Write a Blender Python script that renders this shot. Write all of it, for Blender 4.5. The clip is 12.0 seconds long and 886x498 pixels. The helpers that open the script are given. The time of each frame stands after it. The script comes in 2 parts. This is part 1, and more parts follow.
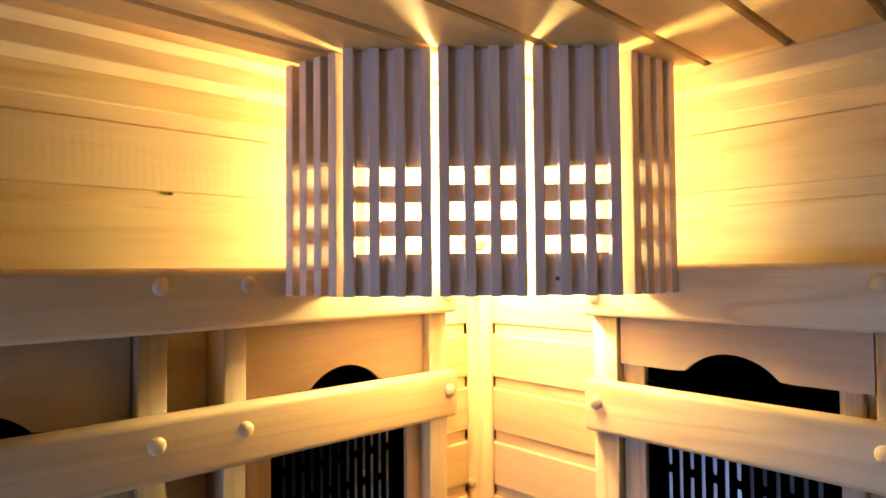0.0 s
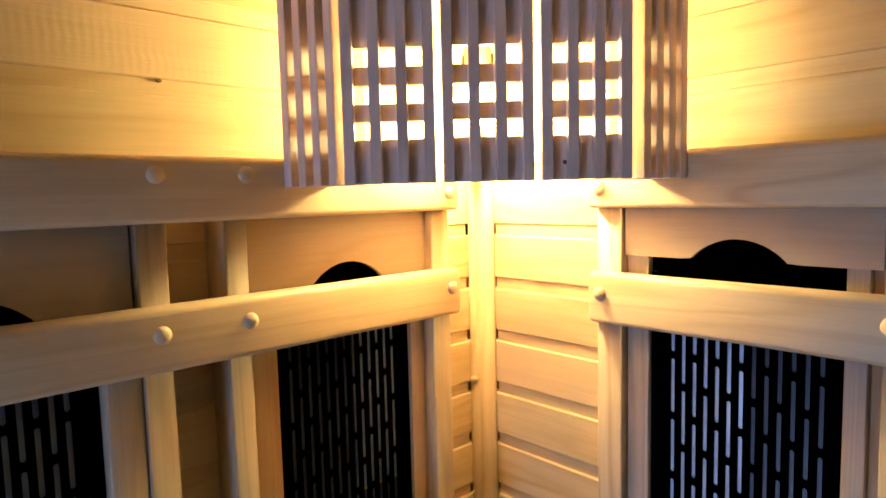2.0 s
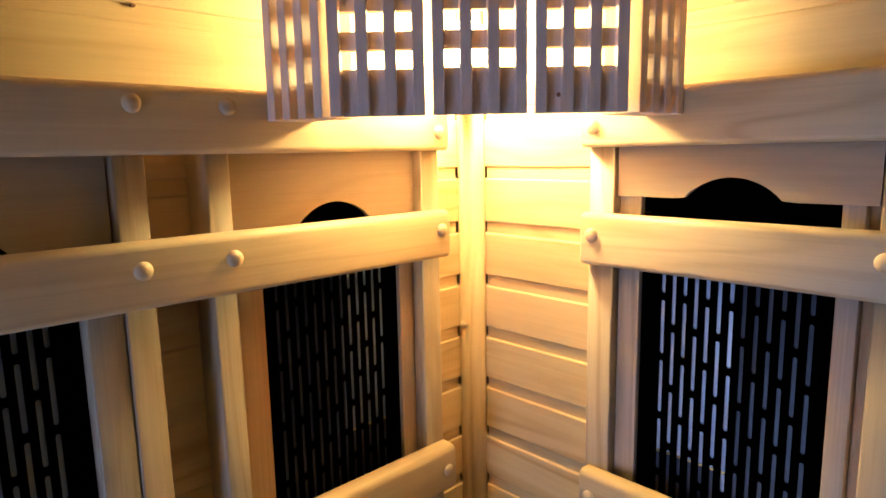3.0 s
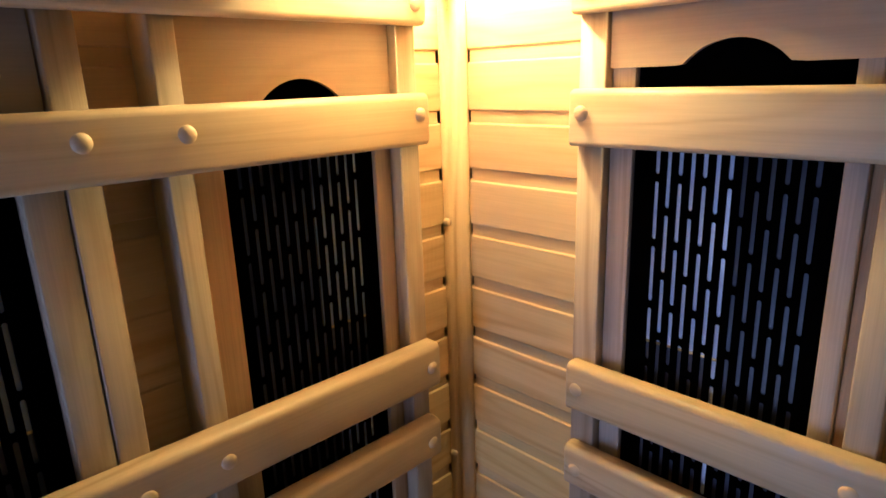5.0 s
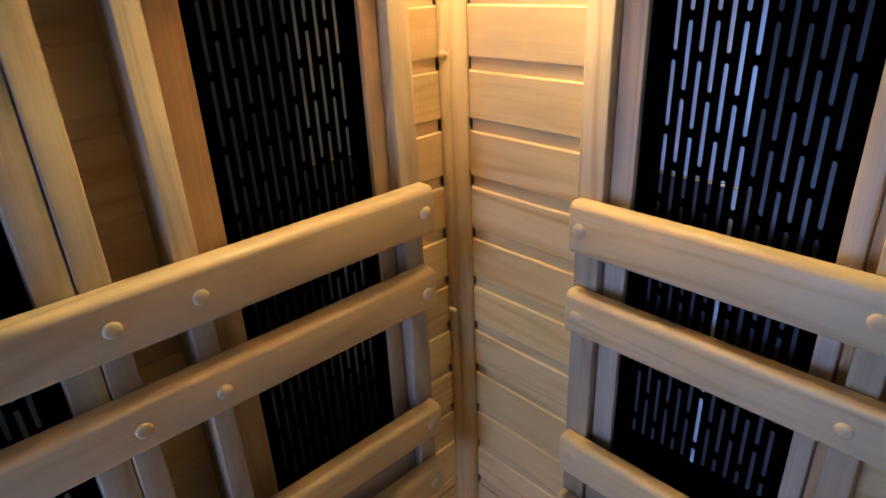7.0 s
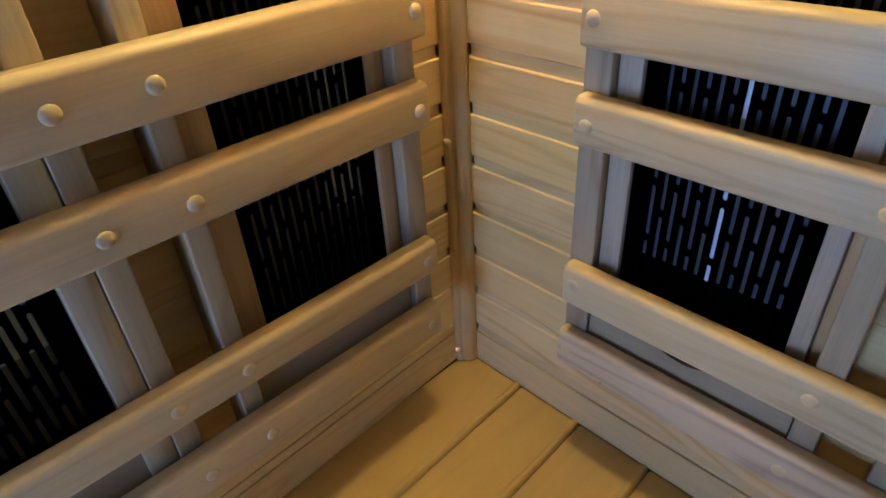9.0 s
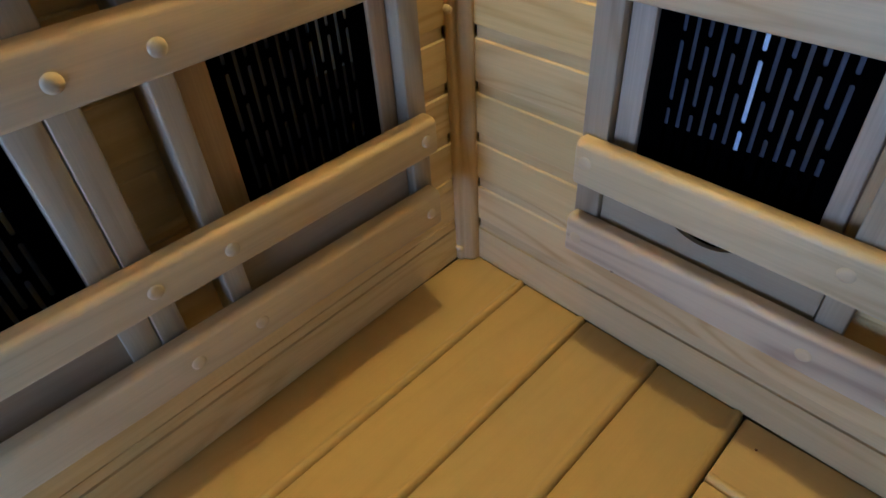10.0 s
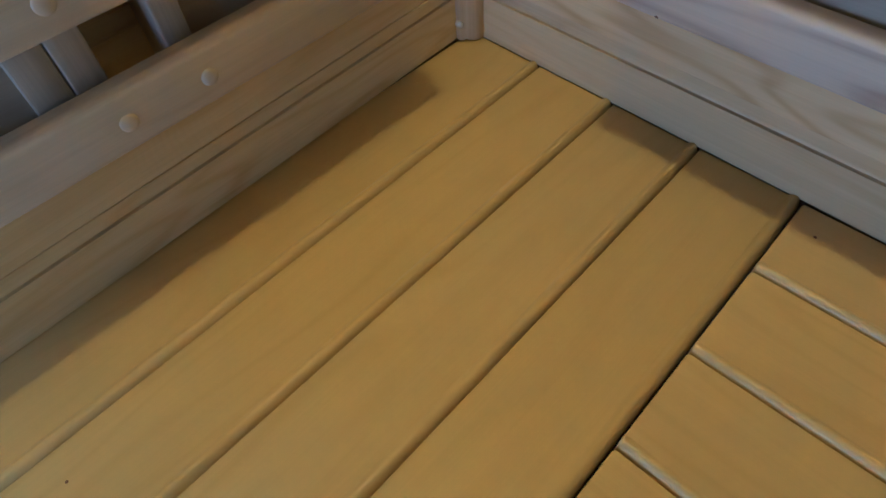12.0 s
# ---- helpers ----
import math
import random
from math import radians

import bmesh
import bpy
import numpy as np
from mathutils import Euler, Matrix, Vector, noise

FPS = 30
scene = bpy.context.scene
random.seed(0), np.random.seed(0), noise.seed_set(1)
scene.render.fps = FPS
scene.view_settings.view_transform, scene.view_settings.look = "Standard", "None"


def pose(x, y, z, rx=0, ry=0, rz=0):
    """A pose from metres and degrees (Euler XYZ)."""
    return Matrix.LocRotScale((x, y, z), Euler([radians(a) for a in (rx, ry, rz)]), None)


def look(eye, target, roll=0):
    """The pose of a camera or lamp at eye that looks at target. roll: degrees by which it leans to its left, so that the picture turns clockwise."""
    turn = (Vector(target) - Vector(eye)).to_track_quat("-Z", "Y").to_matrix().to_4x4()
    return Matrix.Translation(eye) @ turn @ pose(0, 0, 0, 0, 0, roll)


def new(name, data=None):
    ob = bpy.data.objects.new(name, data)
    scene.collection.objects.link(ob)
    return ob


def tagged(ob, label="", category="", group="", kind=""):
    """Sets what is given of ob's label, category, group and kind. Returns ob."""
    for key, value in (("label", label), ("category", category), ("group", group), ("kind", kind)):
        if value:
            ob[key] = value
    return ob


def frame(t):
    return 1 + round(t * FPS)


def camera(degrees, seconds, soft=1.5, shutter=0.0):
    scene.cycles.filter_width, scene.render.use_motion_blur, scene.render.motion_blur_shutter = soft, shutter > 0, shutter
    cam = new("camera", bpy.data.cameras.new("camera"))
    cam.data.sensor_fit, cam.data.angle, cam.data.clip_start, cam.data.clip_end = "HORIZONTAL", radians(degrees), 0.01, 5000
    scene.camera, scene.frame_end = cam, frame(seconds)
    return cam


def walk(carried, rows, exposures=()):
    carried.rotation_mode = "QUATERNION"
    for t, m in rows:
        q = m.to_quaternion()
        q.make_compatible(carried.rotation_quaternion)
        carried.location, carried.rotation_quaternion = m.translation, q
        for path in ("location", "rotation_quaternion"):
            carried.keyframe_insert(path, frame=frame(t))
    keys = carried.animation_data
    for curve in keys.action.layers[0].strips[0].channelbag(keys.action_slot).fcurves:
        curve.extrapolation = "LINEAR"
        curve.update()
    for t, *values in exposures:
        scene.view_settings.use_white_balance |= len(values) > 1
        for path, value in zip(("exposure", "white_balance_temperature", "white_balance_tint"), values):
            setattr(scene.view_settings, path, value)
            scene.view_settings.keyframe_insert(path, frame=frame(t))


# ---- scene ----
cam = camera(71.4, 12.0, soft=1.6)
PATH = [
    (0, (0.646, -0.656, 1.536), (-0.836, 0.685, 1.594), -0.5),
    (0.5, (0.642, -0.656, 1.53), (-0.843, 0.684, 1.538), -0.4),
    (1, (0.639, -0.655, 1.521), (-0.843, 0.688, 1.483), -0.7),
    (1.5, (0.632, -0.657, 1.51), (-0.843, 0.69, 1.418), -0.7),
    (2, (0.628, -0.655, 1.496), (-0.837, 0.696, 1.322), -1.4),
    (2.5, (0.626, -0.652, 1.485), (-0.826, 0.703, 1.243), -1.3),
    (3, (0.62, -0.647, 1.474), (-0.813, 0.714, 1.166), -1.1),
    (5, (0.605, -0.61, 1.417), (-0.786, 0.725, 0.887), -1.9),
    (5.5, (0.6, -0.599, 1.4), (-0.788, 0.716, 0.812), -2.1),
    (6, (0.599, -0.59, 1.38), (-0.776, 0.708, 0.731), -2.0),
    (6.5, (0.601, -0.581, 1.361), (-0.771, 0.686, 0.645), -2.2),
    (7, (0.589, -0.568, 1.326), (-0.757, 0.654, 0.492), -2.7),
    (9, (0.569, -0.563, 1.213), (-0.65, 0.557, 0.09), -3.7),
    (9.5, (0.564, -0.56, 1.17), (-0.607, 0.507, -0.052), -4.1),
    (10, (0.555, -0.556, 1.131), (-0.571, 0.459, -0.174), -4.2),
    (10.5, (0.542, -0.544, 1.089), (-0.521, 0.43, -0.297), -4.0),
    (11, (0.531, -0.546, 1.044), (-0.474, 0.355, -0.431), -4.3),
    (11.5, (0.533, -0.543, 1.005), (-0.422, 0.301, -0.536), -5.0),
    (12, (0.528, -0.547, 0.961), (-0.376, 0.237, -0.641), -5.7),
]
walk(cam, [(t, look(eye, target, roll)) for t, eye, target, roll in PATH],
     exposures=[(0, -0.42, 4620, 2), (2.5, -0.52, 4480, 2), (5.5, -0.77, 4280, 8), (7, -0.42, 4050, 1), (9.5, -0.15, 4000, -9), (12, -0.21, 3570, -10)])

# ---- world and lights ----
world = bpy.data.worlds.new("world")
scene.world = world
world.use_nodes = True
world.node_tree.nodes["Background"].inputs["Color"].default_value = (0.55, 0.68, 1.0, 1)
world.node_tree.nodes["Background"].inputs["Strength"].default_value = 0.05

WINDOW_X = 0.38         # middle of the clear pane in the cabin front
WINDOW_W = 7.8          # daylight that comes in by the glass front
day = bpy.data.lights.new("daylight", "AREA")
day.shape, day.size, day.size_y, day.energy, day.color = "RECTANGLE", 0.60, 0.92, WINDOW_W, (0.80, 0.77, 1.0)
new("daylight", day).matrix_world = look((WINDOW_X, -2.035, 0.66), (WINDOW_X, 0, 0.66))
BULB = 1000.0           # glow of the lamp's bulb

# ---- sizes of the cabin ----
BENCH = 0.45            # top of the bench
CEIL = 1.748
DEEP = 1.25             # inner width of the cabin, and the length of its bench
FRONT = 2.00            # inner depth, from the corner to the glazed front
PITCH = 0.0772          # one wall board to the next
FACE0 = 1.300           # lower edge of one board's face
SKEW = 0.022            # bench and ceiling boards stand slightly askew
STILES = {"left": ((0.107, 0.136), (0.3825, 0.4065), (0.4595, 0.4865), (0.731, 0.760)),
          "right": ((0.218, 0.250), (0.501, 0.527), (0.575, 0.605))}
STILE_OUT = {"left": 0.045, "right": 0.029}
STILE_Z = (0.612, 1.53)
RAIL_Z = {"left": ((1.477, 1.537), (1.343, 1.403), (1.031, 1.091), (0.928, 0.982), (0.722, 0.771), (0.611, 0.666)),
          "right": ((1.477, 1.537), (1.343, 1.403), (1.031, 1.091), (0.928, 0.982), (0.7135, 0.771), (0.611, 0.666))}
RAIL_OUT = {"left": (0.062, 0.062, 0.070, 0.069, 0.068, 0.067), "right": (0.044, 0.044, 0.049, 0.049, 0.049, 0.049)}
RAIL_S = {"left": ((0.103, 0.78), (0.103, 0.78), (0.107, 0.78), (0.109, 0.78), (0.112, 0.78), (0.113, 0.78)),
          "right": ((0.214, 0.64), (0.215, 0.64), (0.222, 0.64), (0.222, 0.64), (0.223, 0.64), (0.221, 0.64))}
PLUG_Z = (1.520, 1.378, 1.060, 0.952, 0.746, 0.637)
PLUG_S = {"left": ((0.120, 0.388, 0.471, 0.745), (0.118, 0.391, 0.474, 0.745), (0.122, 0.398, 0.475, 0.745), (0.125, 0.396, 0.474, 0.745), (0.130, 0.395, 0.475, 0.745), (0.131, 0.391, 0.468, 0.745)),
          "right": ((0.230, 0.509, 0.590), (0.231, 0.510, 0.590), (0.237, 0.515, 0.590), (0.238, 0.513, 0.590), (0.238, 0.510, 0.590), (0.236, 0.508, 0.590))}


# ---- building helpers ----
def on(side):
    """Turns (along the wall from the corner, out from it, up) into a place."""
    if side == "left":
        return lambda s, o, z: Vector((o, -s, z))
    return lambda s, o, z: Vector((s, -o, z))


def top_of(ob):
    while ob.parent:
        ob = ob.parent
    return ob


def part(name, bm, material, parent, label=""):
    """One mesh object under a thing or a part; bm is in world places."""
    base = top_of(parent).location
    bmesh.ops.translate(bm, verts=bm.verts, vec=-base)
    me = mesh_of(name, bm, material)
    ob = new(name, me)
    ob.parent = parent
    return tagged(ob, label) if label else ob


def mesh_of(name, bm, material):
    bmesh.ops.recalc_face_normals(bm, faces=bm.faces)
    me = bpy.data.meshes.new(name)
    bm.to_mesh(me)
    bm.free()
    me.materials.append(material)
    return me


def thing(name, place, label, category, group="", kind=""):
    ob = new(name)
    ob.location = place
    ob.empty_display_size = 0.05
    return tagged(ob, label, category, group, kind)


def structure(name, bm, material, label, category):
    return tagged(new(name, mesh_of(name, bm, material)), label, category, kind="structure")


def prism(profile, a0, a1, fn, chamfer=0.0, smooth=True, bm=None):
    """Sweeps a closed outline of (u, v) from a0 to a1; fn(u, v, a) gives the place. The ends may be chamfered."""
    bm = bm or bmesh.new()
    cu = sum(p[0] for p in profile) / len(profile)
    cv = sum(p[1] for p in profile) / len(profile)
    du = max(p[0] for p in profile) - min(p[0] for p in profile)
    dv = max(p[1] for p in profile) - min(p[1] for p in profile)
    stops = [(a0, 0.0), (a1, 0.0)]
    if chamfer:
        c = chamfer if a1 > a0 else -chamfer
        stops = [(a0, chamfer), (a0 + 0.35 * c, 0.35 * chamfer), (a0 + c, 0.0), (a1 - c, 0.0), (a1 - 0.35 * c, 0.35 * chamfer), (a1, chamfer)]
    rings = []
    for a, inset in stops:
        ku, kv = 1 - 2 * inset / du, 1 - 2 * inset / dv
        rings.append([bm.verts.new(fn(cu + (u - cu) * ku, cv + (v - cv) * kv, a)) for u, v in profile])
    n = len(profile)
    for r0, r1 in zip(rings, rings[1:]):
        for i in range(n):
            f = bm.faces.new((r0[i], r0[(i + 1) % n], r1[(i + 1) % n], r1[i]))
            f.smooth = smooth
    bm.faces.new(rings[0])
    bm.faces.new(list(reversed(rings[-1])))
    if smooth:
        for e in bm.edges:
            if len(e.link_faces) == 2 and e.calc_face_angle(0) > radians(32):
                e.smooth = False
    return bm


def rounded(u0, u1, v0, v1, radii, steps=5):
    """A box outline whose corners (u0v0, u1v0, u1v1, u0v1) have their own radii."""
    out = []
    for (cu, cv, su, sv, a), r in zip(((u0, v0, 1, 1, 180), (u1, v0, -1, 1, 270), (u1, v1, -1, -1, 0), (u0, v1, 1, -1, 90)), radii):
        if r <= 0:
            out.append((cu, cv))
            continue
        for i in range(steps + 1):
            t = radians(a + 90 * i / steps)
            out.append((cu + su * r + r * math.cos(t), cv + sv * r + r * math.sin(t)))
    return out


def block(x0, x1, y0, y1, z0, z1, r=0.0015, bm=None):
    """A box with slightly rounded long edges."""
    sizes = {"x": abs(x1 - x0), "y": abs(y1 - y0), "z": abs(z1 - z0)}
    longest = max(sizes, key=sizes.get)
    x0, x1 = sorted((x0, x1))
    y0, y1 = sorted((y0, y1))
    z0, z1 = sorted((z0, z1))
    rr = (r,) * 4
    if longest == "x":
        return prism(rounded(y0, y1, z0, z1, rr, 2), x0, x1, lambda u, v, a: Vector((a, u, v)), r, bm=bm)
    if longest == "y":
        return prism(rounded(x0, x1, z0, z1, rr, 2), y0, y1, lambda u, v, a: Vector((u, a, v)), r, bm=bm)
    return prism(rounded(x0, x1, y0, y1, rr, 2), z0, z1, lambda u, v, a: Vector((u, v, a)), r, bm=bm)


def slab(fn, s0, s1, o0, o1, z0, z1, r=0.0015):
    a, b = fn(s0, o0, z0), fn(s1, o1, z1)
    return block(a.x, b.x, a.y, b.y, a.z, b.z, r)


def dome(centre, out, radius, high, bm=None):
    """A rounded plug on a face; out is the way that the face looks."""
    bm = bm or bmesh.new()
    turn = Vector(out).to_track_quat("Z", "Y").to_matrix()
    rings = [[bm.verts.new(Vector(centre) + turn @ Vector((radius * math.cos(b) * math.cos(a), radius * math.cos(b) * math.sin(a), high * math.sin(b) * 0.999)))
              for a in [2 * math.pi * i / 18 for i in range(18)]] for b in [radians(d) for d in (0, 20, 40, 58, 74)]]
    base = [bm.verts.new(v.co - turn @ Vector((0, 0, 0.004))) for v in rings[0]]
    rings.insert(0, base)
    for r0, r1 in zip(rings, rings[1:]):
        for i in range(18):
            bm.faces.new((r0[i], r0[(i + 1) % 18], r1[(i + 1) % 18], r1[i])).smooth = True
    bm.faces.new(rings[-1]).smooth = True
    bm.faces.new(list(reversed(base)))
    return bm


# ---- materials ----
def nodes_of(name):
    m = bpy.data.materials.new(name)
    m.use_nodes = True
    return m, m.node_tree.nodes, m.node_tree.links, m.node_tree.nodes["Principled BSDF"]


def wood(name, axis, light, dark, rough=0.5, figure=1.0, vary=0.10, fine=0.20, planer=0.0):
    """Planed softwood with its grain along one axis: growth rings, fibres, blotches, and a shade of its own for each piece."""
    m, n, l, bsdf = nodes_of(name)

    def math_node(op, a, b=None, c=None):
        k = n.new("ShaderNodeMath")
        k.operation = op
        for i, v in enumerate((a, b, c)):
            if v is None:
                continue
            if isinstance(v, (int, float)):
                k.inputs[i].default_value = v
            else:
                l.new(v, k.inputs[i])
        return k.outputs[0]

    def noise_node(across, along, detail, distortion=0.0, rough_=0.5):
        mp = n.new("ShaderNodeMapping")
        mp.inputs["Scale"].default_value = [along if a == axis else across for a in "xyz"]
        l.new(place.outputs[0], mp.inputs["Vector"])
        t = n.new("ShaderNodeTexNoise")
        t.inputs["Scale"].default_value = 1.0
        t.inputs["Detail"].default_value = detail
        t.inputs["Roughness"].default_value = rough_
        t.inputs["Distortion"].default_value = distortion
        l.new(mp.outputs[0], t.inputs["Vector"])
        return t.outputs["Fac"]

    co, info = n.new("ShaderNodeTexCoord"), n.new("ShaderNodeObjectInfo")
    shift = n.new("ShaderNodeVectorMath")
    shift.operation = "SCALE"
    shift.inputs[0].default_value = (17.3, 29.1, 41.7)
    l.new(info.outputs["Random"], shift.inputs["Scale"])
    place = n.new("ShaderNodeVectorMath")
    place.operation = "ADD"
    l.new(co.outputs["Object"], place.inputs[0])
    l.new(shift.outputs[0], place.inputs[1])

    field = noise_node(9.0, 1.1, 2.0, 0.35)
    rings = math_node("SINE", math_node("MULTIPLY", field, 70.0))
    rings = math_node("POWER", math_node("MULTIPLY_ADD", rings, 0.5, 0.5), 3.0)
    patch = noise_node(14.0, 2.0, 3.0)
    fibre = noise_node(520.0, 9.0, 3.0)
    pores = noise_node(160.0, 3.0, 2.0)
    blotch = noise_node(7.0, 2.5, 4.0)
    grain = math_node("MULTIPLY", rings, math_node("MULTIPLY_ADD", patch, 1.5, -0.35))
    grain = math_node("MULTIPLY", grain, math_node("MULTIPLY_ADD", math_node("FRACT", math_node("MULTIPLY", info.outputs["Random"], 5.7)), 0.75 * figure, 0.25 * figure))
    grain = math_node("ADD", grain, math_node("MULTIPLY", math_node("SUBTRACT", pores, 0.5), 0.28 * figure))
    grain = math_node("ADD", grain, math_node("MULTIPLY", math_node("SUBTRACT", blotch, 0.5), 0.55))
    streak = math_node("MAXIMUM", math_node("MULTIPLY_ADD", noise_node(95.0, 6.0, 3.0, 0.3), 3.6, -2.05), 0.0)
    grain = math_node("ADD", grain, math_node("MULTIPLY", math_node("MULTIPLY", streak, patch), 0.4 * figure))
    ramp = n.new("ShaderNodeMix")
    ramp.data_type, ramp.clamp_factor = "RGBA", True
    ramp.inputs["A"].default_value, ramp.inputs["B"].default_value = (*light, 1), (*dark, 1)
    l.new(math_node("ADD", grain, 0.12), ramp.inputs["Factor"])
    hsv = n.new("ShaderNodeHueSaturation")
    l.new(math_node("MULTIPLY_ADD", info.outputs["Random"], 0.08 * vary, 0.5 - 0.05 * vary), hsv.inputs["Hue"])
    l.new(math_node("MULTIPLY_ADD", math_node("FRACT", math_node("MULTIPLY", info.outputs["Random"], 7.31)), 2 * vary, 1 - vary), hsv.inputs["Saturation"])
    value = math_node("MULTIPLY_ADD", math_node("FRACT", math_node("MULTIPLY", info.outputs["Random"], 13.7)), 2 * vary, 1 - vary)
    value = math_node("MULTIPLY", value, math_node("MULTIPLY_ADD", fibre, fine, 1 - fine / 2))
    l.new(value, hsv.inputs["Value"])
    l.new(ramp.outputs["Result"], hsv.inputs["Color"])
    l.new(hsv.outputs[0], bsdf.inputs["Base Color"])
    l.new(math_node("MULTIPLY_ADD", blotch, 0.25, rough - 0.12), bsdf.inputs["Roughness"])
    bsdf.inputs["Specular IOR Level"].default_value = 0.35
    bump = n.new("ShaderNodeBump")
    bump.inputs["Strength"].default_value, bump.inputs["Distance"].default_value = 0.25, 0.0006
    relief = math_node("ADD", fibre, math_node("MULTIPLY", rings, 0.35))
    if planer:      # faint ripples left by the planer, here and there
        split = n.new("ShaderNodeSeparateXYZ")
        l.new(place.outputs[0], split.inputs[0])
        wave = math_node("SINE", math_node("ADD", math_node("MULTIPLY", split.outputs["xyz".index(axis)], 820.0), math_node("MULTIPLY", noise_node(30.0, 8.0, 2.0), 9.0)))
        here = math_node("MAXIMUM", math_node("MULTIPLY_ADD", noise_node(11.0, 3.5, 2.0), 5.0, -2.3), 0.0)
        relief = math_node("ADD", relief, math_node("MULTIPLY", math_node("MULTIPLY", wave, here), planer))
    l.new(relief, bump.inputs["Height"])
    l.new(bump.outputs[0], bsdf.inputs["Normal"])
    return m


def plain(name, colour, rough, metal=0.0, mottle=0.15, scale=60.0, specular=0.5):
    m, n, l, bsdf = nodes_of(name)
    t = n.new("ShaderNodeTexNoise")
    t.inputs["Scale"].default_value, t.inputs["Detail"].default_value = scale, 4
    co = n.new("ShaderNodeTexCoord")
    l.new(co.outputs["Object"], t.inputs["Vector"])
    mix = n.new("ShaderNodeMix")
    mix.data_type = "RGBA"
    mix.inputs["A"].default_value = (*[c * (1 - mottle) for c in colour], 1)
    mix.inputs["B"].default_value = (*[c * (1 + mottle) for c in colour], 1)
    l.new(t.outputs["Fac"], mix.inputs["Factor"])
    l.new(mix.outputs["Result"], bsdf.inputs["Base Color"])
    bsdf.inputs["Roughness"].default_value, bsdf.inputs["Metallic"].default_value = rough, metal
    bsdf.inputs["Specular IOR Level"].default_value = specular
    return m


PINE, PINE_D = (0.745, 0.565, 0.25), (0.54, 0.33, 0.105)
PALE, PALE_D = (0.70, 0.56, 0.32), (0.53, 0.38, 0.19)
WALL = {"left": wood("wall_board_wood_y", "y", PINE, PINE_D, 0.5, 1.5, 0.07, 0.18, 0.32), "right": wood("wall_board_wood_x", "x", PINE, PINE_D, 0.5, 1.5, 0.07, 0.18, 0.32)}
RAIL = {"left": wood("rail_wood_y", "y", PALE, PALE_D, 0.42, 1.45, 0.03, 0.20), "right": wood("rail_wood_x", "x", PALE, PALE_D, 0.42, 1.45, 0.03, 0.20)}
FIGURED = wood("figured_rail_wood", "x", (0.70, 0.56, 0.36), (0.46, 0.33, 0.21), 0.42, 1.9, 0.03, 0.14)
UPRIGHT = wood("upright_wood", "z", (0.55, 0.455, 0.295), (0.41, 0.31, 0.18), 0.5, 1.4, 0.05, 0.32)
SIDE = {"left": wood("side_board_brown", "z", (0.56, 0.39, 0.19), (0.38, 0.22, 0.09), 0.5, 1.7, 0.05, 0.40), "right": wood("side_board_grey", "z", (0.56, 0.47, 0.35), (0.42, 0.33, 0.22), 0.5, 1.7, 0.05, 0.45)}
SHADE = wood("shade_wood", "z", (0.80, 0.67, 0.57), (0.60, 0.45, 0.34), 0.55, 0.9, 0.06)
POST = wood("post_wood", "z", PINE, PINE_D, 0.45, 1.2)
BENCH_Y = wood("bench_wood_y", "y", (0.69, 0.495, 0.17), (0.54, 0.355, 0.095), 0.38, 0.5, 0.04, 0.08)
BENCH_X = wood("bench_wood_x", "x", (0.69, 0.495, 0.17), (0.54, 0.355, 0.095), 0.38, 0.5, 0.04, 0.08)
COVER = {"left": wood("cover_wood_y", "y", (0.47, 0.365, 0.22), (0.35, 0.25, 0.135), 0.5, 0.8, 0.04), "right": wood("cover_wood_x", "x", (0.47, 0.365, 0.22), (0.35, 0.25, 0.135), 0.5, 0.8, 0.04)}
CEILING = wood("ceiling_wood", "y", (0.64, 0.47, 0.18), (0.48, 0.31, 0.10), 0.5)
BLACK = plain("black_metal", (0.0007, 0.0007, 0.0009), 0.55, 0.0, 0.2, 300, 0.0)
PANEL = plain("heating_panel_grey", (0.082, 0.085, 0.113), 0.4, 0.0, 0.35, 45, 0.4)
# pale blue matt colour stands in for daylight mirrored behind the slots
FOIL_SHINE = plain("reflector_foil", (0.74, 0.80, 0.97), 0.3, 0.0, 0.12, 35, 0.7)
PLUG = plain("plug_wood", (0.67, 0.52, 0.30), 0.5, 0.0, 0.12, 90)
# near-black for surfaces out of view, so that they return little light
DARK_UNSEEN = plain("unseen_dark", (0.02, 0.02, 0.022), 0.08, 0.0, 0.1, 20)
CLIP = plain("brass_strip", (0.75, 0.52, 0.18), 0.35, 0.6, 0.1, 90)
# backing darkened to paint the shade in gaps beside the corner strip
GAP_SHADE = plain("backing_gap_shade", (0.24, 0.16, 0.07), 0.8, 0.0, 0.3, 40)
# darker copy of the foil: the left wall's weaker light is in the colour
FOIL_SHADED = plain("foil_shine_shaded", (0.33, 0.40, 0.60), 0.35, 0.0, 0.2, 35, 0.5)
KNOT = plain("knot_wood", (0.16, 0.07, 0.03), 0.5, 0.0, 0.4, 400)
SOCKET = plain("socket_white", (0.7, 0.68, 0.62), 0.4)

GLOW, _n, _l, _b = nodes_of("bulb_glow")
_b.inputs["Emission Color"].default_value = (1.0, 0.605, 0.165, 1)
_b.inputs["Emission Strength"].default_value = BULB
_b.inputs["Base Color"].default_value = (0.9, 0.9, 0.85, 1)

PANE, _n, _l, _b = nodes_of("clear_glass")
_b.inputs["Base Color"].default_value = (0.95, 0.98, 1, 1)
_b.inputs["Roughness"].default_value = 0.02
_b.inputs["Transmission Weight"].default_value = 1.0

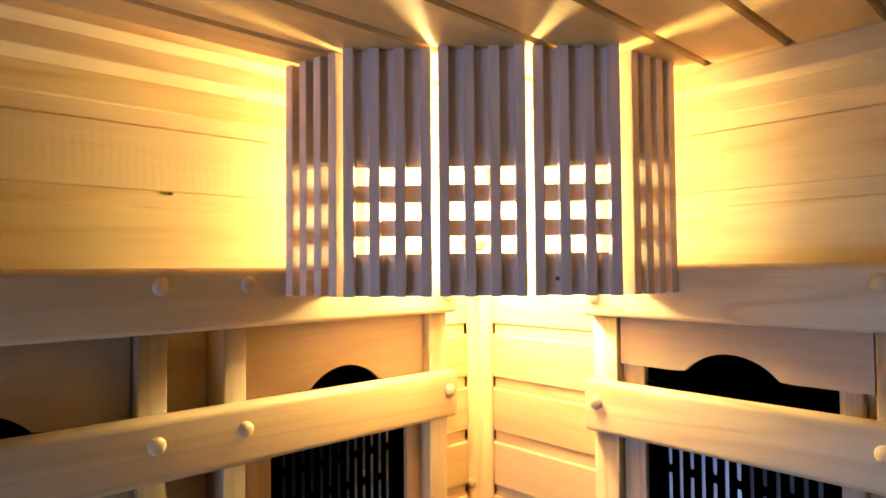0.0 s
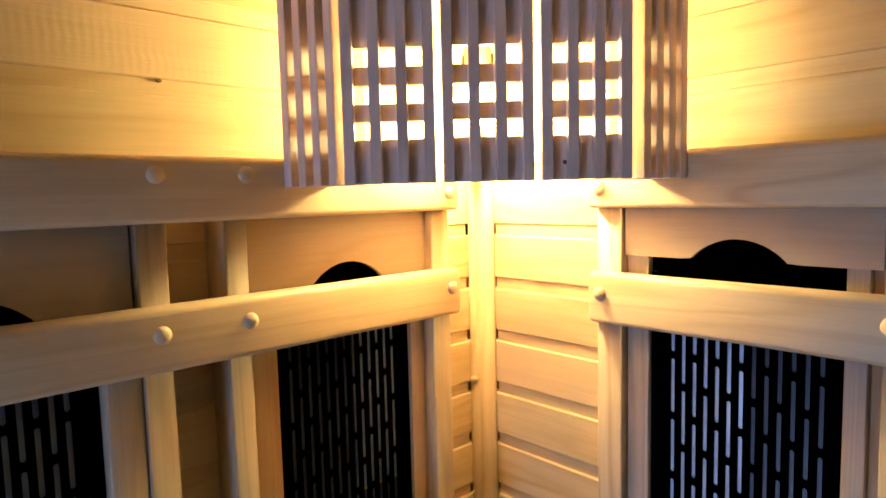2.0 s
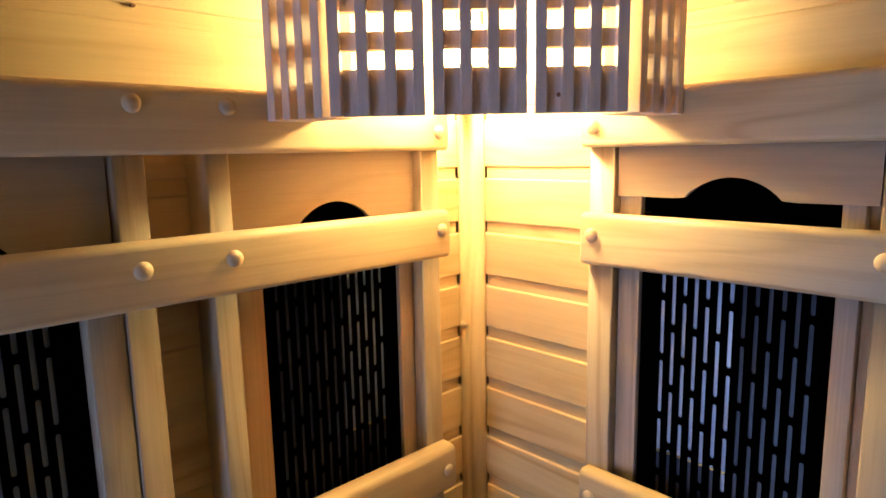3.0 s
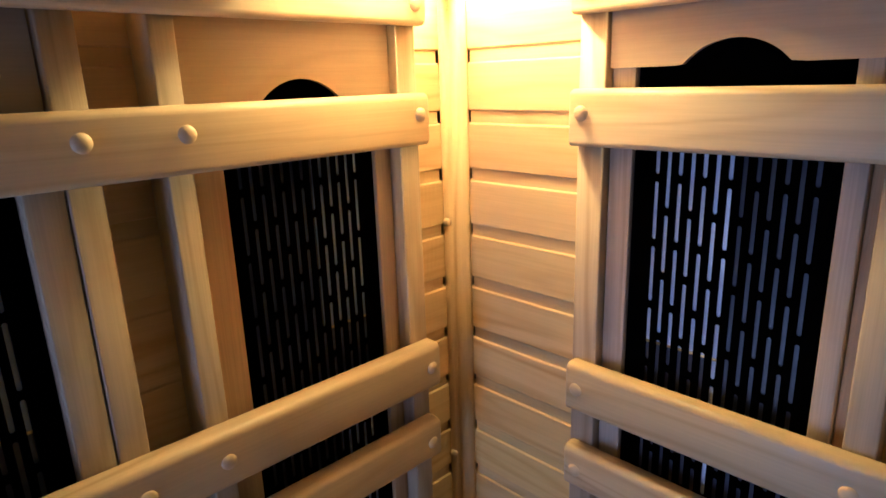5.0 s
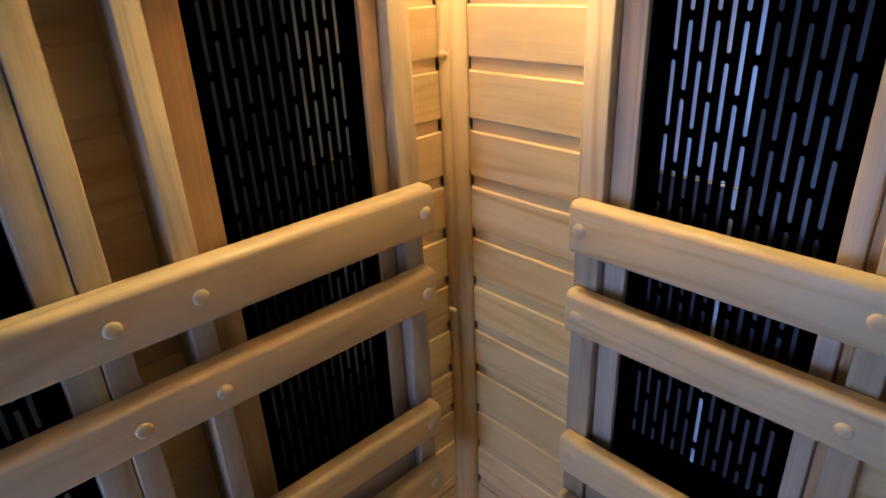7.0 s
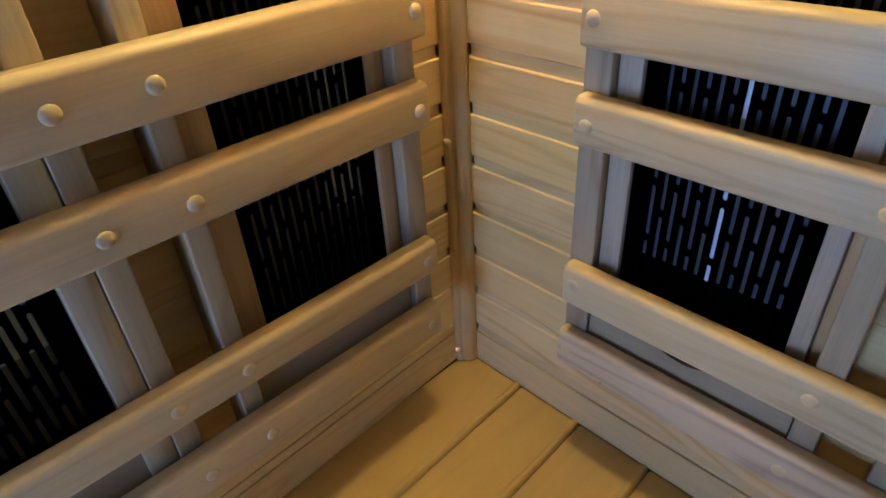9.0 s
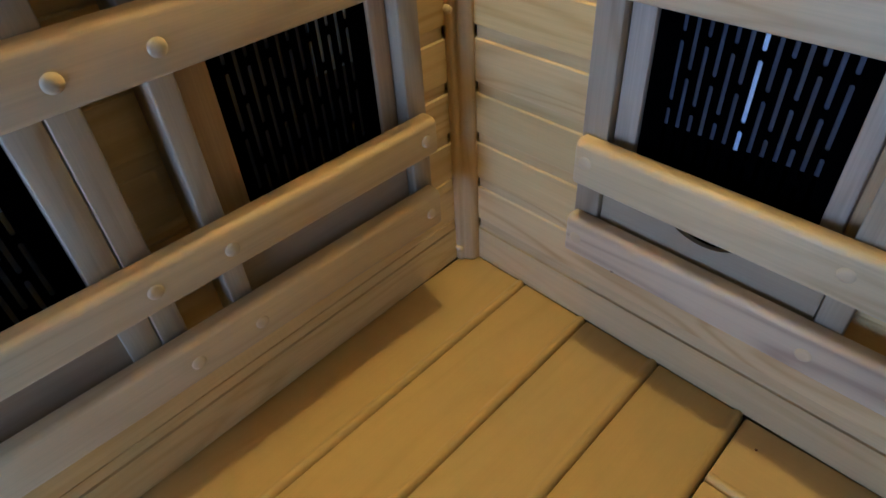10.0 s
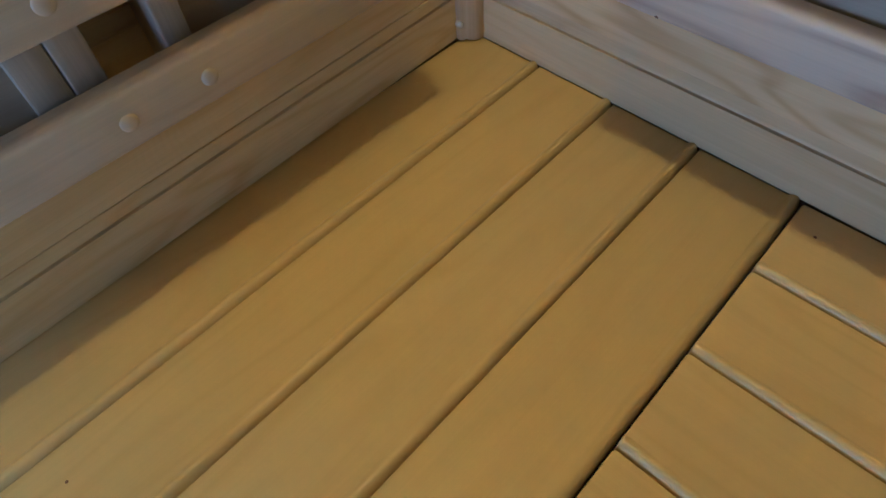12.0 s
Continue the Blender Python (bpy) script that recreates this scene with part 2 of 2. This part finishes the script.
# ---- the cabin: backing walls, floor, ceiling ----
T = 0.03
wall_left = structure("wall_left", block(-T, -0.012, -FRONT, T, 0, CEIL + 0.024), GAP_SHADE, "pine plank wall behind the backrest and heaters", "wall")
wall_right = structure("wall_right", block(-0.011, DEEP, 0.018, T + 0.006, 0, CEIL + 0.024), GAP_SHADE, "pine plank wall meeting the other in a corner", "wall")
# end wall out of view, added dark to cut the bounce
wall_east = structure("wall_east", block(DEEP, DEEP + T, -FRONT, T, 0, CEIL + 0.024), DARK_UNSEEN, "unseen dark end wall added to swallow bounced light", "wall")
floor = structure("floor", block(-T, DEEP + T, -FRONT - T, T, -0.04, -0.001), DARK_UNSEEN, "plain dark cabin floor below the bench", "floor")


def wall_front():
    """The unseen front, dark to keep bounced light down: four boards round one opening."""
    y0, y1 = -FRONT - T, -FRONT - 0.001
    x0, x1 = WINDOW_X - 0.309, WINDOW_X + 0.309
    bm = block(-T, x0 - 0.001, y0, y1, 0, CEIL + 0.024)
    block(x1 + 0.001, DEEP + T, y0, y1, 0, CEIL + 0.03, bm=bm)
    block(x0, x1, y0, y1, 0, 0.19, bm=bm)
    block(x0, x1, y0, y1, 1.13, CEIL + 0.03, bm=bm)
    structure("wall_front", bm, DARK_UNSEEN, "unseen dark front with one clear opening, added to limit light", "wall")
    glass = structure("window_1", block(x0, x1, y0 + 0.012, y0 + 0.018, 0.19, 1.13, 0.0005), PANE, "clear glass pane in the cabin front", "window")
    glass.visible_shadow = False


wall_front()


def ceiling():
    """Boards along the left wall with sunk joints; a rebate stays open beside that wall."""
    bm = bmesh.new()
    block(-T, DEEP + T, -FRONT - T, T, CEIL + 0.024, CEIL + 0.042, bm=bm)
    edges = [0.060, 0.112] + [0.112 + 0.080 * i for i in range(1, 15)]
    for a, b in zip(edges, edges[1:]):
        prism([(a + 0.0085, CEIL), (b - 0.002, CEIL), (b, CEIL + 0.003), (b, CEIL + 0.0238), (a, CEIL + 0.0238), (a, CEIL + 0.009), (a + 0.006, CEIL + 0.008)], -FRONT, -0.001,
              lambda u, v, y: Vector((u - SKEW * y, y, v)), smooth=False, bm=bm)
    structure("ceiling", bm, CEILING, "pine plank ceiling with sunk joints", "ceiling")


ceiling()


def board_z(k):
    """Lower edge of the k-th board's face; the boards spread a little towards the bench and the ceiling."""
    return FACE0 + k * PITCH + 0.0008 * max(0, -k - 3) + 0.0032 * max(0, k - 2)


def wall_boards(side, owner, length, pocket):
    """Lapped boards: a flat face and a shallow sunk band above it. pocket: the stretch that a heater is let into."""
    fn = on(side)
    roof = CEIL + (0.0235 if side == "left" else -0.001)
    k = -11
    while board_z(k) < roof:
        z, over = board_z(k), board_z(k + 1)
        k += 1
        top = min(over, roof)
        f = over - z if top == over else 0.070
        outline = [(-0.0118, z - 0.0010), (-0.0024, z - 0.0010), (-0.0006, z - 0.0004), (0.0, z + 0.0008),
                   (0.0, z + f - 0.0192), (-0.0005, z + f - 0.0182), (-0.0026, z + f - 0.0168), (-0.0118, z + f - 0.0168)]
        if k == -10:        # the lowest board has a fine groove under its bevel
            outline[:4] = [(-0.0118, BENCH + 0.0007), (-0.0008, BENCH + 0.0007), (0.0, BENCH + 0.0014)]
            outline[3:5] = [(0.0, z + f - 0.0222), (-0.0045, z + f - 0.0218), (-0.0045, z + f - 0.0200), (-0.0016, z + f - 0.0196)]
        tongue = [(-0.0118, z + f - 0.0169), (-0.0026, z + f - 0.0169), (-0.0026, z + f - 0.0011), (-0.0118, z + f - 0.0011)]
        runs = [(0.004, length)]
        if pocket and STILE_Z[0] < z and top < STILE_Z[1] + 0.03:
            runs = [(0.004, pocket[0]), (pocket[1], length)]
        lean = 0.030 if side == "left" and k <= -9 else 0.0      # the lowest boards stand out a little, more so far from the corner
        for a0, a1 in runs:
            bm = prism(outline, a0, a1, lambda u, v, a: fn(a, u + lean * (a + 0.13 if a > 0.01 else 0), v), smooth=False)
            # the tongue stops short of the corner strip and leaves a dark notch there
            prism(tongue, max(a0, 0.0292), a1, lambda u, v, a: fn(a, u + lean * (a + 0.13), v), smooth=False, bm=bm)
            board = new("wall_board", mesh_of("wall_board", bm, WALL[side]))
            board.parent = owner


wall_boards("left", wall_left, FRONT, None)
wall_boards("right", wall_right, DEEP, (0.249, 0.503))


def knot(owner, place, out, long_axis, size):
    """A small dark pin knot sunk in a board."""
    bm = dome((0, 0, 0), out, size, 0.0002)
    for v in bm.verts:
        v.co[long_axis] *= 1.5
        v.co += Vector(place)
    ob = new("knot", mesh_of("knot", bm, KNOT))
    ob.parent = owner
    return ob


knot(wall_left, (0.0, -0.442, 1.6125), (1, 0, 0), 1, 0.0016)
knot(wall_left, (0.0, -0.3044, 0.4786), (1, 0, 0), 1, 0.0013)

# ---- trims ----
def corner_post():
    outline = [(-0.009, 0.009), (-0.009, -0.0195), (0.0002, -0.0200), (0.0002, -0.0262), (0.001, -0.0266), (0.004, -0.0275), (0.009, -0.0270), (0.0122, -0.0245), (0.0124, -0.0190), (0.0150, -0.0192), (0.018, -0.0183), (0.023, -0.0150), (0.0262, -0.0105), (0.0272, -0.006), (0.0272, -0.0002), (0.0205, 0.0002), (0.0205, 0.009)]
    post = tagged(new("corner_trim", mesh_of("corner_trim", prism(outline, BENCH + 0.002, CEIL - 0.001, lambda u, v, a: Vector((u, v, a))), POST)),
                  "rounded pine corner strip with wooden plugs", "corner trim", kind="structure")
    for z in (1.595, 1.226, 0.861, 0.476):
        plug = new("plug", mesh_of("plug", dome((0.0075, -0.0268, z), (0.4, -1, 0), 0.0062, 0.004), PLUG))
        plug.parent = post


corner_post()


def trims():
    """Strips under the ceiling with a broad lower bevel."""
    for side, low, high, bevel, at in (("left", 1.7225, CEIL + 0.0232, 0.0085, 0.363), ("right", 1.7180, CEIL - 0.0005, 0.0050, 0.497)):
        fn = on(side)
        outline = [(0.0005, low), (0.002, low), (0.0095, low + bevel), (0.0105, low + bevel + 0.0015), (0.0105, high), (0.0005, high)]
        if side == "left":      # a cove leans out towards the ceiling
            outline[4:5] = [(0.0105, 1.7515), (0.0118, 1.7530), (0.0200, 1.7600), (0.0200, high)]
        bm = prism(outline, 0.0275, FRONT - 0.001 if side == "left" else DEEP - 0.001, lambda u, v, a: fn(a, u, v), smooth=False)
        trim = structure("trim", bm, WALL[side], "narrow pine cornice strip under the ceiling", "trim")
        plug = new("plug", mesh_of("plug", dome(fn(at, 0.0030, low + 0.0018), fn(0, 1, 0) - Vector((0, 0, 0.9)), 0.0048, 0.0014), PLUG))
        plug.parent = trim


trims()


# ---- backrests ----
def backrest(side, label):
    fn = on(side)
    out = fn(0, 1, 0)
    s_mid = (RAIL_S[side][2][0] + RAIL_S[side][2][1]) / 2
    rest = thing("backrest", fn(s_mid, 0.0, STILE_Z[0]), label, "backrest", "slatted backrests on the walls")
    front = STILE_OUT[side]
    for s0, s1 in STILES[side]:
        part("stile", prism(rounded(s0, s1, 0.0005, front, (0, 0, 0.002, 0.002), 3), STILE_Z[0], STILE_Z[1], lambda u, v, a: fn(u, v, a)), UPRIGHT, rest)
    for i, (z0, z1) in enumerate(RAIL_Z[side]):
        s0, s1 = RAIL_S[side][i]
        back, face = front + 0.0004, RAIL_OUT[side][i]
        thick = face - back
        rt = min(0.0085, thick * 0.52)
        rb = min(0.006, thick * 0.4)
        bm = prism(rounded(back, face, z0, z1, (0.001, rb, rt, 0.002), 6), s0, s1, lambda u, v, a: fn(a, u, v), 0.003)
        rail = part("rail", bm, FIGURED if side == "right" and i == 5 else RAIL[side], rest)
        for n, s in enumerate(PLUG_S[side][i]):
            part("plug", dome(fn(s, face - 0.0005, PLUG_Z[i] - (0.021 if i == 0 and n == 0 else 0)), out, 0.0084, 0.0054 if i < 2 else (0.0036 if i < 4 else 0.0024)), PLUG, rail, "turned wooden plug")
        if side == "right" and i == 5:      # a pin knot on the lower edge
            part("knot", dome(fn(0.291, face - 0.0012, z0 + 0.0026), out - Vector((0, 0, 0.6)), 0.0022, 0.0006), KNOT, rail, "dark brown pin knot")
    return rest


backrest("left", "pale pine backrest with six horizontal slats on two heaters")
backrest("right", "pale pine backrest with six rounded slats beside the corner")


# ---- heaters ----
MARGIN, FAR_MARGIN, COLUMNS = 0.0195, 0.0120, 13      # plain edges of a grille, and its columns of slots


def grille(fn, s0, s1, o, z0, z1, columns=COLUMNS, row=0.0695, wide=0.0046, gap=0.0078, phase=0.009):
    """Sheet metal with staggered upright slots that go through it."""
    verts, faces = [], []
    thick = 0.0014
    margin = MARGIN
    pitch = (s1 - s0 - margin - FAR_MARGIN) / columns

    def add(points):
        i = len(verts)
        verts.extend(points)
        faces.append(list(range(i, i + len(points))))

    def quad(a0, a1, b0, b1):
        add([fn(a0, o, b0), fn(a1, o, b0), fn(a1, o, b1), fn(a0, o, b1)])

    quad(s0, s0 + margin, z0, z1)
    quad(s1 - FAR_MARGIN, s1, z0, z1)
    half, r = pitch / 2, wide / 2
    for c in range(columns):
        cs = s0 + margin + (c + 0.5) * pitch
        quad(cs - half, cs + half, z1 - 0.012, z1)
        quad(cs - half, cs + half, z0, z0 + 0.012)
        z = z0 + 0.012 + phase - row * (0.5 if c % 2 else 1.0)
        while z < z1 - 0.012:
            b0, b1 = max(z, z0 + 0.012), min(z + row, z1 - 0.012)
            h0, h1 = b0 + gap / 2, b1 - gap / 2
            z += row
            if h1 - h0 < 2.5 * wide:
                quad(cs - half, cs + half, b0, b1)
                continue
            hole = [(cs + r * math.cos(t), h1 - r + r * math.sin(t)) for t in [math.pi * i / 4 for i in range(5)]]
            hole += [(cs + r * math.cos(t), h0 + r + r * math.sin(t)) for t in [math.pi + math.pi * i / 4 for i in range(5)]]
            edge = [(cs + half, b1 - (b1 - h1 + r)), (cs + half, b1), (cs, b1), (cs - half, b1), (cs - half, b1 - (b1 - h1 + r)),
                    (cs - half, h0 + r), (cs - half, b0), (cs, b0), (cs + half, b0), (cs + half, h0 + r)]
            for i in range(10):
                j = (i + 1) % 10
                add([fn(edge[i][0], o, edge[i][1]), fn(edge[j][0], o, edge[j][1]), fn(hole[j][0], o, hole[j][1]), fn(hole[i][0], o, hole[i][1])])
                add([fn(hole[i][0], o, hole[i][1]), fn(hole[j][0], o, hole[j][1]), fn(hole[j][0], o - thick, hole[j][1]), fn(hole[i][0], o - thick, hole[i][1])])
    bm = bmesh.new()
    for f in faces:
        bm.faces.new([bm.verts.new(verts[i]) for i in f])
    bmesh.ops.remove_doubles(bm, verts=bm.verts, dist=1e-6)
    return bm


def arched(fn, s0, s1, o0, o1, z_edge, z_far, mid, half, rise):
    """A cover board whose edge has a flat arch cut into it; rise is towards z_far."""
    d = 1 if z_far > z_edge else -1
    line = [(s0, z_far), (s0, z_edge)]
    line += [(mid - half - 0.012, z_edge)]
    rad = (half * half + rise * rise) / (2 * rise)
    a = math.asin(half / rad)
    for i in range(17):
        t = -a + 2 * a * i / 16
        line.append((mid + rad * math.sin(t), z_edge + d * (0.001 + rise - rad + rad * math.cos(t))))
    line += [(mid + half + 0.012, z_edge), (s1, z_edge), (s1, z_far)]
    return prism(line, o0, o1, lambda u, v, a_: fn(u, a_, v), smooth=False)


def heater(side, s0, s1, b0, b1, out, edge, label, flush=0.006):
    """A carbon heater between two uprights: glossy panel, slotted metal sheet, wooden side boards and arched covers."""
    fn = on(side)
    unit = thing("infrared_heater", fn((s0 + s1) / 2, 0, 0.56), label, "heater", "infrared heaters on the walls")
    part("grille", grille(fn, b0 + 0.0005, b1 - 0.0005, out, 0.735, edge - 0.018), BLACK, unit, "black metal sheet with staggered upright slots")
    part("backplate", slab(fn, s0 + 0.001, s1 - 0.001, (out - 0.0270 if side == "right" else 0.0008), (out - 0.0260 if side == "right" else 0.0018), 0.62, 1.525, 0.0003), BLACK, unit)
    # the right panel stops short, so its lowest slots darken like a fading reflection
    part("heating_panel", slab(fn, b0 + 0.002, b1 - 0.002, out - 0.0035, out - 0.0027, 0.802 if side == "right" else 0.74, edge - 0.022, 0.0002), PANEL, unit, "grey heating panel behind the slots")
    pitch = (b1 - b0 - 0.001 - MARGIN - FAR_MARGIN) / COLUMNS
    first = b0 + 0.0005 + MARGIN
    wide = 6.9 if side == "right" else 5.4
    low = 1.131 if side == "right" else 1.139
    # strip cut to where the reflected light shows; the shine is its colour
    part("reflector_foil", slab(fn, first, first + wide * pitch, out - 0.0026, out - 0.0021, low, edge - 0.0225, 0.0001), FOIL_SHINE if side == "right" else FOIL_SHADED, unit, "foil strip with reflected light in its colour")
    part("foil_clip", slab(fn, first, first + wide * pitch, out - 0.0026, out - 0.0019, low - 0.0032, low - 0.0002, 0.0003), CLIP, unit, "thin brass strip under the foil")
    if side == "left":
        # lower strip paints the paler, lit stretch of the slots near the corner
        part("reflector_foil", slab(fn, first, first + 4.4 * pitch, out - 0.0026, out - 0.0021, 0.852, 1.02, 0.0001), FOIL_SHADED, unit, "foil strip with reflected light in its colour")
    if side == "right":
        # one column of slots carries the painted shine further down
        part("foil_seam", slab(fn, first + 6.05 * pitch, first + 6.9 * pitch, out - 0.0026, out - 0.0020, 0.80, low - 0.0035, 0.0001), FOIL_SHINE, unit, "narrow foil seam with painted shine")
    part("shield", slab(fn, b0 + 0.0005, b1 - 0.0005, out - 0.003, out - 0.001, edge - 0.0175, edge + 0.05, 0.0005), BLACK, unit, "black metal top shield")
    part("shield", slab(fn, b0 + 0.0005, b1 - 0.0005, out - 0.003, out - 0.001, 0.655, 0.734, 0.0005), BLACK, unit, "black metal bottom shield")
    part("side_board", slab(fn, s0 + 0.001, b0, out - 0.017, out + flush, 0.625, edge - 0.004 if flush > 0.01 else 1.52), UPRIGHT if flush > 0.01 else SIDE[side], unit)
    far = s1 - 0.001 if side == "left" else s1 - 0.0125
    part("side_board", slab(fn, b1, far, out - 0.017, out + 0.006, 0.625, 1.52), SIDE[side], unit)
    if side == "right":
        part("filler_strip", slab(fn, far + 0.0004, s1 - 0.0008, out - 0.017, out - 0.004, 0.625, 1.52), SIDE["left"], unit, "recessed brown filler strip")
    mid = (b0 + b1) / 2 + 0.002
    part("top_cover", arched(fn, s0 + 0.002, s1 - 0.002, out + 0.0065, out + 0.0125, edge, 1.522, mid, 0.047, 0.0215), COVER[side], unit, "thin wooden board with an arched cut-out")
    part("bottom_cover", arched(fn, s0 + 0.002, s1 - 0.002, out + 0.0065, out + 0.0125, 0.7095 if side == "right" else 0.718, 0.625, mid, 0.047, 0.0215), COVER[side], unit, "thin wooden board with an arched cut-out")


heater("left", 0.136, 0.3825, 0.160, 0.346, 0.020, 1.400, "black slotted infrared heater framed in pine beside the corner")
heater("left", 0.4865, 0.731, 0.5175, 0.700, 0.020, 1.400, "black slotted infrared heater framed in pine far from the corner", 0.0225)
heater("right", 0.250, 0.501, 0.2775, 0.4700, 0.011, 1.4225, "black slotted infrared heater with glossy panel in a pale frame")


# ---- the corner lamp ----
def lamp_shade():
    shade = thing("corner_lamp_shade", (0.17, -0.17, 1.508), "slatted wooden corner lampshade of five pierced panels", "lampshade")
    low, high = 1.508, 1.7475
    panels = (((0.062, -0.348), (0.134, -0.3328)), ((0.1465, -0.3325), (0.2055, -0.2715)), ((0.2125, -0.2685), (0.268, -0.206)), ((0.271, -0.199), (0.3285, -0.1395)), ((0.3265, -0.115), (0.335, -0.046)))
    for n, ((x0, y0), (x1, y1)) in enumerate(panels):
        a, b = Vector((x0, y0, 0)), Vector((x1, y1, 0))
        wide = (b - a).length
        along = (b - a).normalized()
        inward = Vector((-along.y, along.x, 0))

        def fn(u, v, z):
            return a + along * u + inward * v + Vector((0, 0, z))

        w, back, thin = 0.0105, 0.0420 if n in (0, 4) else 0.0095, 0.0070 if n in (0, 4) else 0.0090
        body = part("shade_panel", prism(rounded(0.007, wide - 0.007, back, back + thin, (0.0006,) * 4, 1), 1.6325, high, fn, 0.0003, smooth=False), SHADE, shade)
        for z0, z1 in ((low, 1.549), (1.5655, 1.5815), (1.5985, 1.6155)):
            part("crosspiece", prism(rounded(0.007, wide - 0.007, back, back + thin, (0.0006,) * 4, 1), z0, z1, fn, 0.0006, smooth=False), SHADE, body)
        for i in range(4):
            u = i * (wide - w) / 3
            part("batten", prism(rounded(u, u + w, 0, back, (0.001, 0.001, 0, 0), 2), low - 0.0005, high, fn, 0.0008, smooth=False), SHADE, body)

        if n == 3:
            part("knot", dome(fn(0.0225, back, 1.524), -inward, 0.0021, 0.0006), KNOT, body)


lamp_shade()


def bulb(place):
    """A round bulb standing in a holder on an arm from the corner strip."""
    x, y, z = place
    lamp = thing("light_bulb", place, "glowing warm round bulb standing in a white holder", "light bulb")
    bm = bmesh.new()
    bmesh.ops.create_uvsphere(bm, u_segments=20, v_segments=12, radius=0.030, matrix=Matrix.Translation(place))
    for f in bm.faces:
        f.smooth = True
    part("globe", bm, GLOW, lamp, "glowing frosted globe")
    for name, r0, r1, low, high in (("bulb_body", 0.0130, 0.0225, z - 0.044, z - 0.0150), ("socket", 0.0155, 0.0155, z - 0.064, z - 0.0445)):
        bm = bmesh.new()
        bmesh.ops.create_cone(bm, cap_ends=True, segments=28, radius1=r0, radius2=r1, depth=high - low, matrix=Matrix.Translation((x, y, (low + high) / 2)))
        for f in bm.faces:
            f.smooth = len(f.verts) == 4
        part(name, bm, SOCKET, lamp)
    root, tip = Vector((0.016, -0.024, z - 0.0680)), Vector((x, y, z - 0.0680))
    part("arm", prism(rounded(-0.009, 0.009, -0.0035, 0.0035, (0.001,) * 4, 2), 0.0, 1.0, lambda u, v, a: root.lerp(tip, a) + Vector((0.707 * u, 0.707 * u, v))), SOCKET, lamp)


bulb((0.085, -0.095, 1.600))


# ---- the bench ----
def plank(bench, x0, x1, y0, y1, along):
    """A seat plank with a rounded bead along one edge."""
    z0, z1 = BENCH - 0.026, BENCH
    if along == "y":
        w = x1 - x0
    else:
        w = y1 - y0
    bead = [(w - 0.0128, z1 + 0.0014), (w - 0.0104, z1 + 0.0034), (w - 0.0074, z1 + 0.0045), (w - 0.0044, z1 + 0.0036), (w - 0.0022, z1 + 0.0010), (w - 0.0010, z1 - 0.0020), (w, z1 - 0.0060)]
    outline = [(0.0, z0), (0.0, z1 - 0.002), (0.0006, z1 - 0.0006), (0.002, z1), (w - 0.0150, z1)] + bead + [(w, z0)]
    if along == "y":
        bm = prism(outline, y0, y1, lambda u, v, a: Vector((x0 + u - SKEW * a * (1 if x0 > 0.05 else u / w), a, v)))
        return part("plank", bm, BENCH_Y, bench)
    bm = prism(outline, x0, x1, lambda u, v, a: Vector((a - SKEW * (y1 - u), y1 - u + 0.02 * (a - 0.5), v)), 0.0025)
    return part("plank", bm, BENCH_X, bench)


def bench():
    seat = thing("corner_bench", (0.25, -0.6, 0.0), "L-shaped pine sauna bench of broad smooth planks", "bench")
    xs = (0.0025, 0.1245, 0.2395, 0.3575, 0.4770)
    for a, b in zip(xs, xs[1:]):
        plank(seat, a + 0.0006, b - 0.0006, -DEEP + 0.01, -0.0007, "y")
    ys = (-0.0005, -0.1125, -0.2305, -0.3465, -0.463)
    for a, b in zip(ys, ys[1:]):
        plank(seat, 0.4795, DEEP - 0.04, b + 0.0006, a - 0.0006, "x")
    part("bearer", block(0.03, 0.46, -DEEP + 0.02, -0.02, BENCH - 0.07, BENCH - 0.0265), BENCH_Y, seat)
    part("bearer", block(0.49, DEEP - 0.05, -0.44, -0.02, BENCH - 0.07, BENCH - 0.0265), BENCH_X, seat)
    part("front_panel", block(0.44, 0.458, -DEEP + 0.02, -0.46, 0, BENCH - 0.0705), BENCH_Y, seat)
    part("front_panel", block(0.459, DEEP - 0.05, -0.458, -0.44, 0, BENCH - 0.0705), BENCH_X, seat)
    part("knot", dome((0.508, -0.036, BENCH - 0.0002), (0, 0, 1), 0.002, 0.0005), KNOT, seat)
    part("knot", dome((0.175, -0.6815, BENCH - 0.0002), (0, 0, 1), 0.0017, 0.0005), KNOT, seat)


bench()
